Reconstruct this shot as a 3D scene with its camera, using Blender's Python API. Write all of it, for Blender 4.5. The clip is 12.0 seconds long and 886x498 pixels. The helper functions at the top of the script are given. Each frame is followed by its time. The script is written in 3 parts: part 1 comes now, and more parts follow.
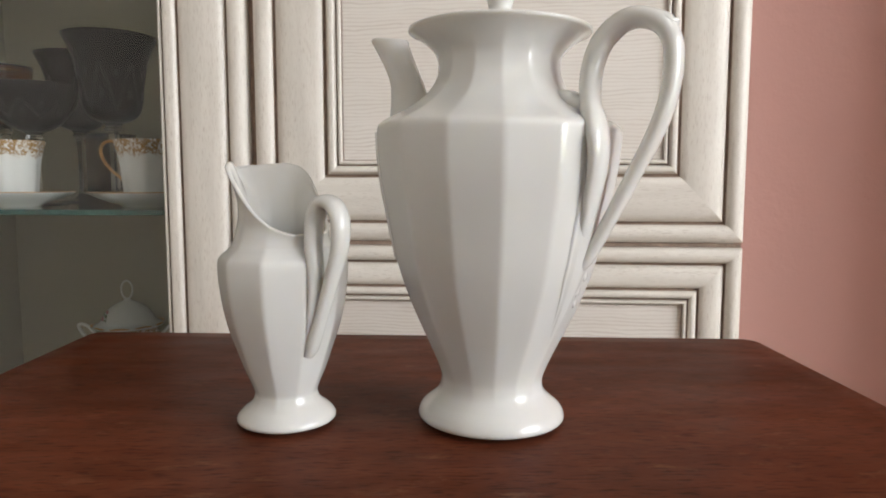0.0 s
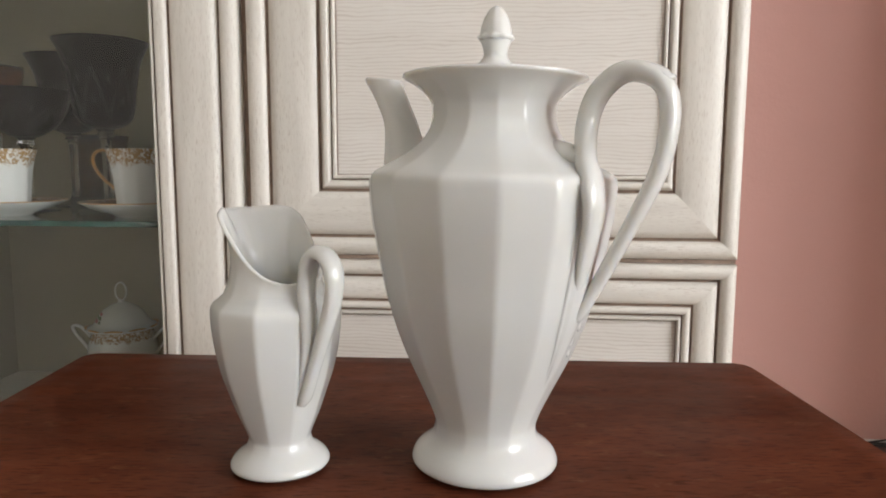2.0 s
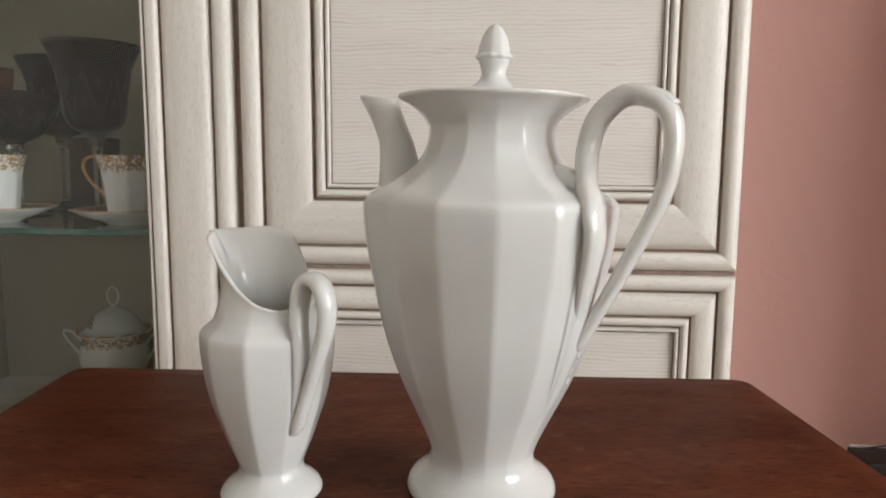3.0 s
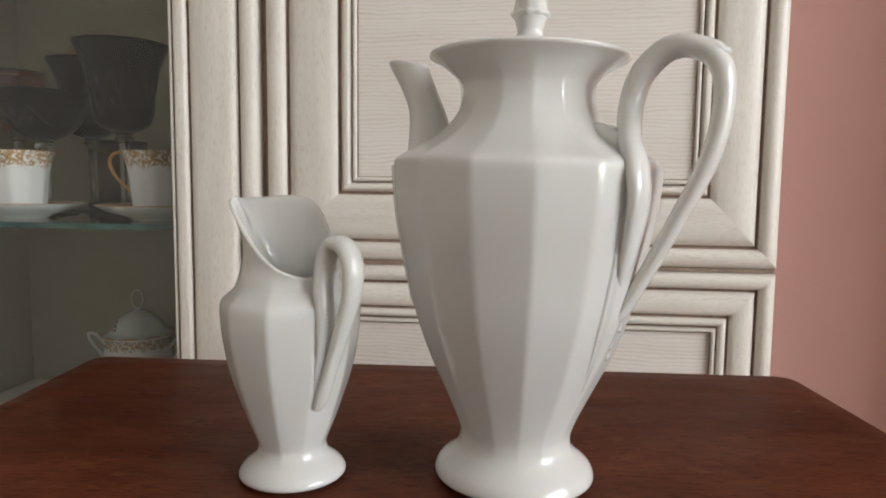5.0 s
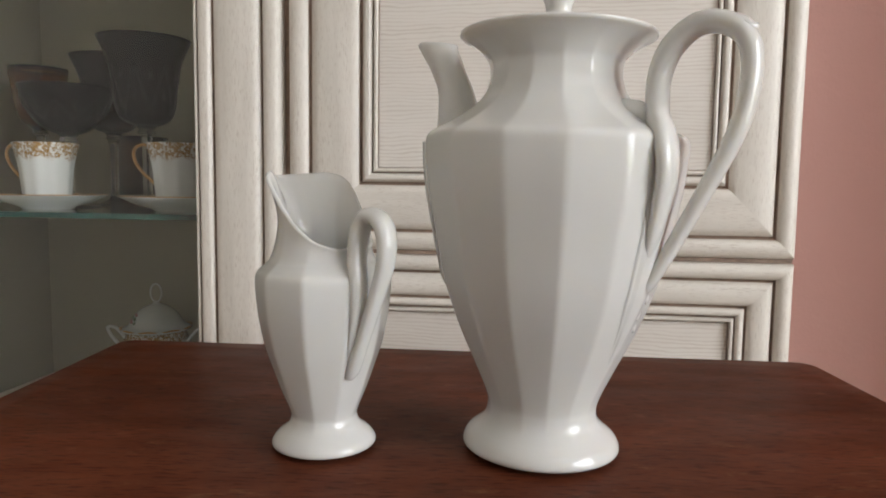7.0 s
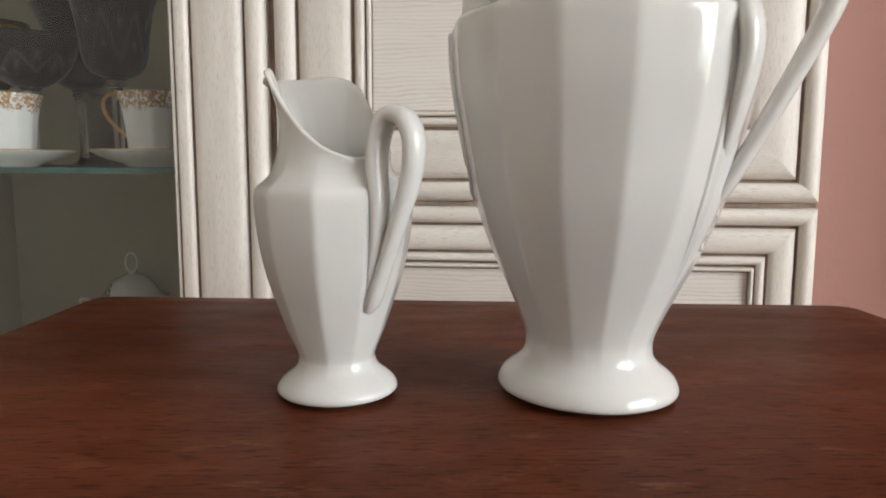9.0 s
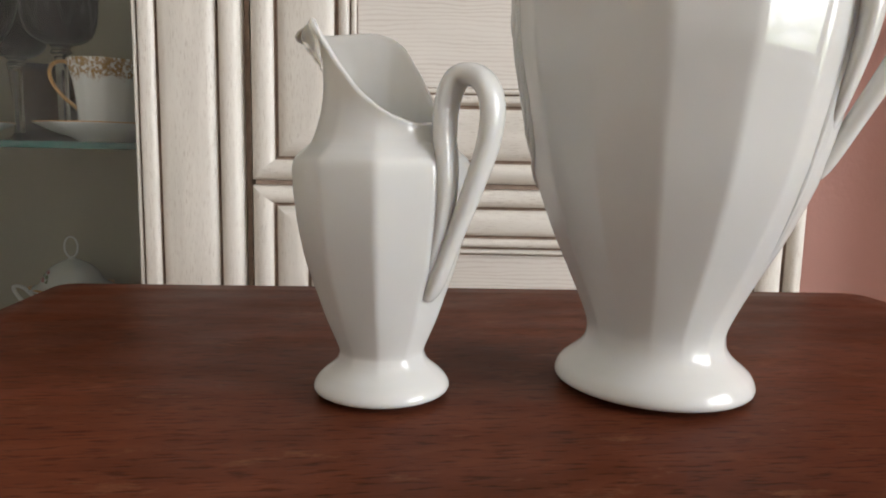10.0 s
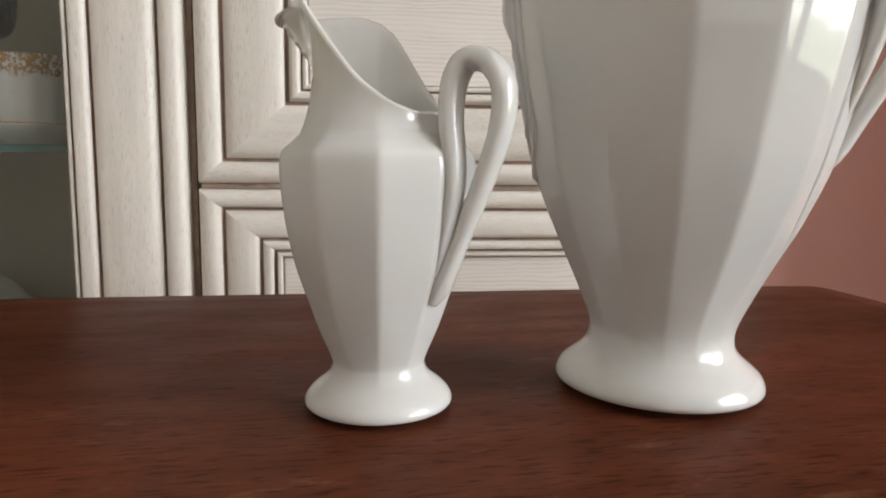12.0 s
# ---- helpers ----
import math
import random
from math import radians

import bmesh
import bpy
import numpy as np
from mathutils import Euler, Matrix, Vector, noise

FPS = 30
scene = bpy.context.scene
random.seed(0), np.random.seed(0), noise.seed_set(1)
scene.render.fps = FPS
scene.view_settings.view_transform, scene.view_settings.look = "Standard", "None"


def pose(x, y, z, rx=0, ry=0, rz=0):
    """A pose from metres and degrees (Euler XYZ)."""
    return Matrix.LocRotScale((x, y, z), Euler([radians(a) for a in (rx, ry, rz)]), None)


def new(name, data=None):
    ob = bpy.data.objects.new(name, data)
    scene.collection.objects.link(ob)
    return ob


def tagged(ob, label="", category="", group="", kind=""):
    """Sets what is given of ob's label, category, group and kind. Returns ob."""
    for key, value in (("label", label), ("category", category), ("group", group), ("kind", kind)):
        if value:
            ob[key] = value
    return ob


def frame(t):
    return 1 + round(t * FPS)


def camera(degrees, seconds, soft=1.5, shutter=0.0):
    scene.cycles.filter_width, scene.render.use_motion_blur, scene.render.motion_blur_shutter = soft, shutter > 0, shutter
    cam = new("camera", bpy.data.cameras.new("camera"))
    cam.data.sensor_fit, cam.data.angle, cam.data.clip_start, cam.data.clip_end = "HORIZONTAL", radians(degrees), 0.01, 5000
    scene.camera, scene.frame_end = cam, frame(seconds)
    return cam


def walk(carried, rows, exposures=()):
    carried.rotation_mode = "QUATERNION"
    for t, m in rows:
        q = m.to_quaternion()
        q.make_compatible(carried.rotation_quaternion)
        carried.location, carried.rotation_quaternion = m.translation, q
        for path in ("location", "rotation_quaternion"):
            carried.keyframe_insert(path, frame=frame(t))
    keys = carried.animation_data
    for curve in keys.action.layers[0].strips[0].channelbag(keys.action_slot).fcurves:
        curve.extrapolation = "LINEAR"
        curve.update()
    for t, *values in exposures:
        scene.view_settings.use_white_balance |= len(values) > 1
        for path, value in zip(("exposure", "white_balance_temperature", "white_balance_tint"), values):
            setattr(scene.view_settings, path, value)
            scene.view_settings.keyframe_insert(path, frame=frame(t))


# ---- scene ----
ROWS = [
    (0, 0.3311, 0.0136, 0.8633, 5.31, -5.56, -0.02),
    (0.5, 0.329, 0.0147, 0.8702, 5.24, -5.75, -0.12),
    (1, 0.3301, 0.0152, 0.8756, 5.04, -6.21, 0.23),
    (1.5, 0.3317, 0.016, 0.8843, 5.15, -6.48, 0.29),
    (2, 0.3313, 0.0183, 0.8918, 4.93, -6.89, 0.18),
    (2.5, 0.3309, 0.0215, 0.8972, 4.77, -7.1, 0.37),
    (3, 0.3299, 0.0279, 0.9029, 4.52, -7.13, 0.39),
    (3.2, 0.3301, 0.0302, 0.9019, 4.6, -6.94, 0.48),
    (4.8, 0.326, 0.0408, 0.8811, 6.39, -5.66, 0.61),
    (5, 0.3252, 0.0404, 0.8789, 6.45, -5.49, 0.61),
    (5.5, 0.3263, 0.0367, 0.8767, 6.47, -5.24, 0.52),
    (6, 0.3236, 0.0294, 0.8743, 6.77, -5.09, 0.78),
    (6.5, 0.3212, 0.0286, 0.8702, 7.17, -5.13, 0.71),
    (7, 0.3179, 0.0313, 0.8668, 7.29, -5.18, 0.76),
    (7.2, 0.3167, 0.0331, 0.8642, 7.27, -5.27, 0.78),
    (8.8, 0.2995, 0.0635, 0.8368, 6.08, -6.56, 0.39),
    (9, 0.2925, 0.0695, 0.8372, 5.37, -6.83, 0.14),
    (9.5, 0.2721, 0.0819, 0.837, 2.99, -7.41, 0.65),
    (10, 0.2475, 0.0953, 0.8309, -0.1, -7.78, 1.19),
    (10.5, 0.2343, 0.0999, 0.8325, -2.74, -7.55, 1.02),
    (11, 0.2238, 0.1048, 0.83, -4.77, -7.4, 1.26),
    (11.5, 0.2216, 0.1081, 0.8291, -5.67, -7.37, 1.08),
    (12, 0.2266, 0.1127, 0.8269, -5.76, -7.31, 0.61),
]
cam = camera(65.74, 12.0, soft=1.9)
# seconds, place in metres, then yaw, pitch and roll in degrees
walk(cam, [(t, pose(x, y, z, 90 + pitch, 0, yaw) @ pose(0, 0, 0, 0, 0, roll)) for t, x, y, z, yaw, pitch, roll in ROWS],
     [(0.0, 0.0), (2.2, 0.0), (3.0, -0.10), (5.0, -0.2), (7.0, -0.2), (9.0, 0.0), (12.0, 0.02)])

# ---------------------------------------------------------------- light
SUN_EL, SUN_AZ = radians(38), radians(100)
world = bpy.data.worlds.new("world")
scene.world = world
world.use_nodes = True
wn = world.node_tree.nodes
sky = wn.new("ShaderNodeTexSky")
sky.sky_type, sky.sun_disc, sky.sun_elevation, sky.sun_rotation = "NISHITA", False, SUN_EL, SUN_AZ
world.node_tree.links.new(sky.outputs[0], wn["Background"].inputs[0])
wn["Background"].inputs[1].default_value = 0.12
DAY = 12.4            # brightness of the overcast sky outside the window


# ---------------------------------------------------------------- materials
def nodes_of(name, rough=0.5, metal=0.0, color=(0.5, 0.5, 0.5)):
    m = bpy.data.materials.new(name)
    m.use_nodes = True
    nt = m.node_tree
    b = nt.nodes["Principled BSDF"]
    b.inputs["Base Color"].default_value = (*color, 1)
    b.inputs["Roughness"].default_value = rough
    b.inputs["Metallic"].default_value = metal
    return m, nt, b


def coords(nt, scale=(1, 1, 1), rot=(0, 0, 0)):
    tc, mp = nt.nodes.new("ShaderNodeTexCoord"), nt.nodes.new("ShaderNodeMapping")
    mp.inputs["Scale"].default_value = scale
    mp.inputs["Rotation"].default_value = rot
    nt.links.new(tc.outputs["Object"], mp.inputs["Vector"])
    return mp.outputs[0]


def noise_node(nt, vec, scale, detail=4.0, rough=0.55, dist=0.0):
    n = nt.nodes.new("ShaderNodeTexNoise")
    n.inputs["Scale"].default_value, n.inputs["Detail"].default_value = scale, detail
    n.inputs["Roughness"].default_value, n.inputs["Distortion"].default_value = rough, dist
    nt.links.new(vec, n.inputs["Vector"])
    return n.outputs["Fac"]


def ramp(nt, fac, stops):
    r = nt.nodes.new("ShaderNodeValToRGB")
    while len(r.color_ramp.elements) < len(stops):
        r.color_ramp.elements.new(0.5)
    for e, (p, c) in zip(r.color_ramp.elements, stops):
        e.position, e.color = p, (*c, 1) if len(c) == 3 else c
    nt.links.new(fac, r.inputs[0])
    return r.outputs[0]


def mix(nt, fac, a, b, kind="MIX"):
    m = nt.nodes.new("ShaderNodeMix")
    m.data_type, m.blend_type = "RGBA", kind
    if isinstance(fac, float):
        m.inputs[0].default_value = fac
    else:
        nt.links.new(fac, m.inputs[0])
    for s, v in ((6, a), (7, b)):
        if isinstance(v, tuple):
            m.inputs[s].default_value = (*v, 1)
        else:
            nt.links.new(v, m.inputs[s])
    return m.outputs[2]


def bump(nt, b, height, strength=0.2, dist=0.001):
    n = nt.nodes.new("ShaderNodeBump")
    n.inputs["Strength"].default_value, n.inputs["Distance"].default_value = strength, dist
    nt.links.new(height, n.inputs["Height"])
    nt.links.new(n.outputs[0], b.inputs["Normal"])


def porcelain(name, color):
    m, nt, b = nodes_of(name, 0.09, 0, color)
    v = coords(nt)
    tone = ramp(nt, noise_node(nt, v, 25, 3), [(0.3, tuple(c * 0.975 for c in color)), (0.7, color)])
    nt.links.new(tone, b.inputs["Base Color"])
    nt.links.new(ramp(nt, noise_node(nt, v, 60, 3), [(0.3, (0.006,) * 3), (0.75, (0.022,) * 3)]), b.inputs["Roughness"])
    b.inputs["IOR"].default_value = 1.6
    b.inputs["Subsurface Weight"].default_value, b.inputs["Subsurface Scale"].default_value = 0.35, 0.005
    b.inputs["Subsurface Radius"].default_value = (1.0, 0.9, 0.7)
    bump(nt, b, noise_node(nt, v, 30, 2), 0.018, 0.0012)
    return m


def painted_oak(name, along):
    """Cream paint over open-pored oak; along: the axis of the grain (0 x, 2 z)."""
    m, nt, b = nodes_of(name, 0.42)
    s = [1.0, 1.0, 1.0]
    s[along] = 0.085
    v = coords(nt, tuple(s))
    pores = ramp(nt, noise_node(nt, v, 1500, 2, 0.55), [(0.34, (1, 1, 1)), (0.43, (0, 0, 0))])
    patches = ramp(nt, noise_node(nt, v, 60, 3), [(0.36, (0.2,) * 3), (0.66, (0.7,) * 3)])
    fac = mix(nt, 1.0, pores, patches, "MULTIPLY")
    base = ramp(nt, noise_node(nt, coords(nt, tuple(s)), 90, 4), [(0.3, (0.70, 0.655, 0.59)), (0.7, (0.80, 0.755, 0.69))])
    col = mix(nt, fac, base, (0.48, 0.41, 0.34))
    nt.links.new(col, b.inputs["Base Color"])
    bump(nt, b, pores, -0.25, 0.0004)
    return m


def brushed_panel(name):
    """Cream panel with fine wavy horizontal lines of brown glaze."""
    m, nt, b = nodes_of(name, 0.5)
    v = coords(nt, (0.28, 1, 1))
    w = nt.nodes.new("ShaderNodeTexWave")
    w.wave_type, w.bands_direction, w.wave_profile = "BANDS", "Z", "SIN"
    for key, val in (("Scale", 92), ("Distortion", 9), ("Detail", 3), ("Detail Scale", 0.55), ("Detail Roughness", 0.62)):
        w.inputs[key].default_value = val
    nt.links.new(v, w.inputs["Vector"])
    lines = ramp(nt, w.outputs["Fac"], [(0.0, (1, 1, 1)), (0.20, (0.55,) * 3), (0.5, (0, 0, 0))])
    fade = ramp(nt, noise_node(nt, coords(nt, (0.12, 1, 1)), 120, 4, 0.6), [(0.30, (0.10,) * 3), (0.70, (0.44,) * 3)])
    fac = mix(nt, 1.0, lines, fade, "MULTIPLY")
    base = ramp(nt, noise_node(nt, coords(nt, (0.2, 1, 1)), 30, 3), [(0.3, (0.745, 0.695, 0.635)), (0.7, (0.80, 0.755, 0.70))])
    nt.links.new(mix(nt, fac, base, (0.46, 0.375, 0.31)), b.inputs["Base Color"])
    bump(nt, b, lines, -0.25, 0.0004)
    return m


def mahogany():
    m, nt, b = nodes_of("mahogany", 0.4)
    v = coords(nt, (0.36, 1, 1), (0, 0, radians(2)))
    grain = ramp(nt, noise_node(nt, v, 60, 8, 0.68, 0.5), [(0.28, (0.090, 0.0250, 0.0122)), (0.52, (0.122, 0.0345, 0.0168)), (0.76, (0.152, 0.048, 0.0245))])
    blotch = ramp(nt, noise_node(nt, coords(nt, (0.6, 1, 1)), 9, 8, 0.68), [(0.34, (0.56, 0.53, 0.51)), (0.64, (1.10, 1.09, 1.07))])
    pores = ramp(nt, noise_node(nt, coords(nt, (0.16, 1, 1)), 620, 4), [(0.36, (0.50, 0.46, 0.44)), (0.48, (1, 1, 1))])
    col = mix(nt, 1.0, mix(nt, 1.0, grain, blotch, "MULTIPLY"), pores, "MULTIPLY")
    # small pale scuffs
    scuff = ramp(nt, noise_node(nt, coords(nt, (0.4, 1, 1)), 95, 6, 0.75), [(0.58, (0, 0, 0)), (0.74, (0.48,) * 3)])
    nt.links.new(mix(nt, scuff, col, (0.26, 0.13, 0.07)), b.inputs["Base Color"])
    nt.links.new(ramp(nt, noise_node(nt, v, 40, 4), [(0.3, (0.30,) * 3), (0.7, (0.46,) * 3)]), b.inputs["Roughness"])
    bump(nt, b, pores, 0.15, 0.0004)
    b.inputs["Specular IOR Level"].default_value = 0.035
    return m


def plaster(name, color, scale=70):
    m, nt, b = nodes_of(name, 0.85)
    v = coords(nt)
    nt.links.new(ramp(nt, noise_node(nt, v, 3, 4), [(0.3, tuple(c * 0.95 for c in color)), (0.7, color)]), b.inputs["Base Color"])
    bump(nt, b, noise_node(nt, v, scale, 4, 0.6), 0.35, 0.003)
    return m


def plain(name, color, rough=0.5, metal=0.0, vary=0.08, scale=30):
    m, nt, b = nodes_of(name, rough, metal, color)
    nt.links.new(ramp(nt, noise_node(nt, coords(nt), scale, 4), [(0.3, tuple(c * (1 - vary) for c in color)), (0.7, tuple(min(1, c * (1 + vary)) for c in color))]), b.inputs["Base Color"])
    return m


def glass(name, color, rough=0.02, ior=1.45):
    m, nt, b = nodes_of(name, rough, 0, color)
    b.inputs["Transmission Weight"].default_value, b.inputs["IOR"].default_value = 1.0, ior
    nt.links.new(ramp(nt, noise_node(nt, coords(nt), 20, 2), [(0.3, (rough,) * 3), (0.7, (rough * 1.6,) * 3)]), b.inputs["Roughness"])
    return m


def gilt_rim(name, z0, z1):
    """White china with a ragged band of gold ornament between two heights of the thing."""
    m, nt, b = nodes_of(name, 0.12)
    tc = nt.nodes.new("ShaderNodeTexCoord")
    sep = nt.nodes.new("ShaderNodeSeparateXYZ")
    nt.links.new(tc.outputs["Object"], sep.inputs[0])
    wob = noise_node(nt, tc.outputs["Object"], 130, 3)
    add = nt.nodes.new("ShaderNodeMath")
    add.operation = "MULTIPLY_ADD"
    nt.links.new(wob, add.inputs[0])
    add.inputs[1].default_value = 1.3 * (z1 - z0)
    nt.links.new(sep.outputs[2], add.inputs[2])
    mr = nt.nodes.new("ShaderNodeMapRange")
    mr.inputs[1].default_value, mr.inputs[2].default_value = z0 + 0.65 * (z1 - z0), z0 + 0.9 * (z1 - z0)
    nt.links.new(add.outputs[0], mr.inputs[0])
    speck = ramp(nt, noise_node(nt, tc.outputs["Object"], 320, 2), [(0.40, (0.74, 0.72, 0.66)), (0.54, (0.36, 0.21, 0.075))])
    nt.links.new(mix(nt, mr.outputs[0], (0.74, 0.74, 0.70), speck), b.inputs["Base Color"])
    return m


CHINA = porcelain("white_porcelain", (0.70, 0.695, 0.665))
OAK_V, OAK_H = painted_oak("cream_oak_upright", 2), painted_oak("cream_oak_level", 0)
# Brown glaze of the grooves; also stands for shade in the open gaps
PATINA_AND_GAP = plain("brown_patina_and_gap_shade", (0.30, 0.215, 0.165), 0.6, 0, 0.25, 120)
PANEL = brushed_panel("brushed_cream_panel")
TABLE = mahogany()
PINK = plaster("pink_wall_paint", (0.60, 0.345, 0.305))
CREAM = plaster("cream_wall_paint", (0.80, 0.77, 0.70))
BEIGE = plaster("beige_wall_paint", (0.72, 0.70, 0.655))
WHITE = plaster("white_ceiling_paint", (0.78, 0.77, 0.74))
FLOOR = plain("brown_laminate", (0.28, 0.18, 0.11), 0.4, 0, 0.2, 8)
INSIDE = plain("grey_beige_lining", (0.40, 0.36, 0.26), 0.6, 0, 0.05, 6)
CLEAR = glass("clear_glass", (0.97, 0.985, 0.98), 0.0, 1.39)
SHELF = glass("green_float_glass", (0.80, 0.92, 0.88), 0.0)
EDGE = plain("green_glass_edge", (0.012, 0.07, 0.055), 0.15, 0, 0.3, 40)
SMOKE = plain("dark_smoky_glass", (0.004, 0.003, 0.004), 0.35, 0, 0.3, 60)
SMOKE.node_tree.nodes["Principled BSDF"].inputs["Specular IOR Level"].default_value = 0.12
CUT = plain("frosted_cut_lines", (0.030, 0.027, 0.029), 0.45, 0, 0.5, 200)
STEM = glass("stem_glass", (0.93, 0.94, 0.94), 0.03)
AMBER = glass("amber_glass", (0.62, 0.33, 0.14), 0.05)
BROWN = glass("brown_tinted_glass", (0.45, 0.33, 0.23), 0.08)
GILT_CUP = gilt_rim("gilt_cup_china", 0.048, 0.065)
GILT_LID = gilt_rim("gilt_bowl_china", 0.092, 0.103)
LACE = plain("brown_gold_lace", (0.16, 0.085, 0.035), 0.35, 0.1, 0.9, 260)
WHITE_CHINA = porcelain("cup_china", (0.74, 0.74, 0.70))
GOLD = plain("worn_gold", (0.52, 0.30, 0.11), 0.3, 0.7, 0.2, 200)
BLACK = plain("black_rubber", (0.02, 0.02, 0.02), 0.45, 0, 0.2, 60)
PLASTIC = plain("white_plastic", (0.75, 0.75, 0.73), 0.35, 0, 0.04, 30)
LEAF = plain("leaf_decor", (0.20, 0.24, 0.15), 0.3, 0, 0.4, 300)
FLOWER = plain("rose_decor", (0.42, 0.17, 0.17), 0.3, 0, 0.5, 300)


# ---------------------------------------------------------------- mesh tools
def mesh_of(name, verts, faces, mats, index=None, smooth=True):
    me = bpy.data.meshes.new(name)
    me.from_pydata(verts, [], faces)
    for m in mats if isinstance(mats, (list, tuple)) else [mats]:
        me.materials.append(m)
    if index:
        me.polygons.foreach_set("material_index", index)
    me.polygons.foreach_set("use_smooth", [smooth] * len(faces))
    me.update()
    return me


def linked(name, me, parent=None, label="", at=None):
    ob = new(name, me)
    if parent:
        ob.parent = parent
    if at:
        ob.matrix_basis = at
    if label:
        ob["label"] = label
    return ob


def part(name, bm, material, parent, label="", smooth=False):
    me = bpy.data.meshes.new(name)
    bmesh.ops.recalc_face_normals(bm, faces=bm.faces)
    bm.to_mesh(me)
    bm.free()
    me.materials.append(material)
    me.polygons.foreach_set("use_smooth", [smooth] * len(me.polygons))
    return linked(name, me, parent, label)


def box(x0, x1, y0, y1, z0, z1, bevel=0.0):
    bm = bmesh.new()
    bmesh.ops.create_cube(bm, size=1)
    for v in bm.verts:
        v.co = ((x0 + x1) / 2 + v.co.x * (x1 - x0), (y0 + y1) / 2 + v.co.y * (y1 - y0), (z0 + z1) / 2 + v.co.z * (z1 - z0))
    if bevel:
        bmesh.ops.bevel(bm, geom=bm.edges[:], offset=bevel, segments=2, affect="EDGES", profile=0.5)
    return bm


def thing(name, label, category, at=(0, 0, 0), rz=0.0, group="", kind=""):
    ob = new(name)
    ob.empty_display_size = 0.02
    ob.matrix_basis = pose(*at, 0, 0, rz)
    return tagged(ob, label, category, group, kind)


def smooth_line(pts, n):
    """Catmull-Rom through rows of numbers, n steps a span."""
    pts = [np.array(p, float) for p in pts]
    out = []
    for i in range(len(pts) - 1):
        a, b, c, d = pts[max(i - 1, 0)], pts[i], pts[i + 1], pts[min(i + 2, len(pts) - 1)]
        for k in range(n):
            t = k / n
            out.append(0.5 * (2 * b + (c - a) * t + (2 * a - 5 * b + 4 * c - d) * t * t + (3 * b - a - 3 * c + d) * t ** 3))
    return out + [pts[-1]]


def skin(rings, closed_ends=True):
    """Vertices and faces of a tube through rings of equal length."""
    n = len(rings[0])
    verts = [tuple(p) for r in rings for p in r]
    faces = [(i * n + j, i * n + (j + 1) % n, (i + 1) * n + (j + 1) % n, (i + 1) * n + j) for i in range(len(rings) - 1) for j in range(n)]
    if closed_ends:
        faces += [tuple(range(n))[::-1], tuple(range((len(rings) - 1) * n, len(rings) * n))]
    return verts, faces


def lathe(profile, n=48):
    """Rings of a turned shape: rows of (radius, height)."""
    return [[(r * math.cos(2 * math.pi * j / n), r * math.sin(2 * math.pi * j / n), z) for j in range(n)] for r, z in profile]


def tube(path, sizes, n=16, side=(0, 1, 0)):
    """Rings along a path; sizes: (half width across, half width along side)."""
    path = [Vector(p) for p in path]
    side = Vector(side)
    rings = []
    for i, p in enumerate(path):
        d = (path[min(i + 1, len(path) - 1)] - path[max(i - 1, 0)]).normalized()
        s = (side - d * side.dot(d)).normalized()
        u = d.cross(s)
        a, b = sizes[i]
        rings.append([tuple(p + u * a * math.cos(2 * math.pi * j / n) + s * b * math.sin(2 * math.pi * j / n)) for j in range(n)])
    return rings


def polygon_angles(n):
    """Angles round an n-sided body: five over each softened arris, three on each flat."""
    step = 360 / n
    w = SOFT * step
    return [radians(k * step + a) for k in range(n) for a in (-w, -w / 2, 0, w / 2, w, 0.33 * step, 0.5 * step, 0.67 * step)]


SOFT = 0.08          # half width of the softened arris, as a share of one flat


def facet(theta, n):
    """Radius of an n-sided polygon with softened corners, corner radius 1."""
    step = 2 * math.pi / n
    a = abs((theta + step / 2) % step - step / 2)
    w = SOFT * step
    flat = lambda t: math.cos(step / 2) / math.cos(t - step / 2)
    if a >= w:
        return flat(a)
    slope = (flat(w + 1e-4) - flat(w - 1e-4)) / 2e-4
    return flat(w) + slope / (2 * w) * (a * a - w * w)


def interp(x, xs, ys):
    return float(np.interp(x, xs, ys))


# ---------------------------------------------------------------- room
X0, X1, Y0, Y1, H = -1.5, 2.5, -3.2, 1.20, 2.6
WIN = (-1.80, 0.02, 0.42, 2.25)      # window in the wall at x = X1: y from, y to, z from, z to


def slab(name, x0, x1, y0, y1, z0, z1, mat, label, category):
    bm = box(x0, x1, y0, y1, z0, z1)
    ob = part(name, bm, mat, None)
    return tagged(ob, label, category, kind="structure")


slab("floor", X0 - 0.2, X1 + 0.2, Y0 - 0.2, Y1 + 0.2, -0.1, 0, FLOOR, "brown laminate floor of the living room", "floor")
slab("ceiling", X0 - 0.2, X1 + 0.2, Y0 - 0.2, Y1 + 0.2, H, H + 0.1, WHITE, "plain white painted ceiling", "ceiling")
slab("wall_north", X0 - 0.2, X1 + 0.2, Y1, Y1 + 0.15, 0, H, PINK, "dusty pink plastered wall behind the cabinets", "wall")
# Out of view; BEIGE is duller than CREAM to weaken bounce from this side
slab("wall_south", X0 - 0.2, X1 + 0.2, Y0 - 0.15, Y0, 0, H, BEIGE, "unseen beige plastered wall, toned for its bounce light", "wall")
slab("wall_west", X0 - 0.15, X0, Y0, Y1, 0, H, CREAM, "pale cream plastered side wall", "wall")


# Unseen block, added so its soft shadow darkens the pink wall towards the right
slab("shade_pier", 1.14, 1.36, 0.84, Y1, 0, H, PINK, "unseen pink plastered pier added to shade the wall", "wall")


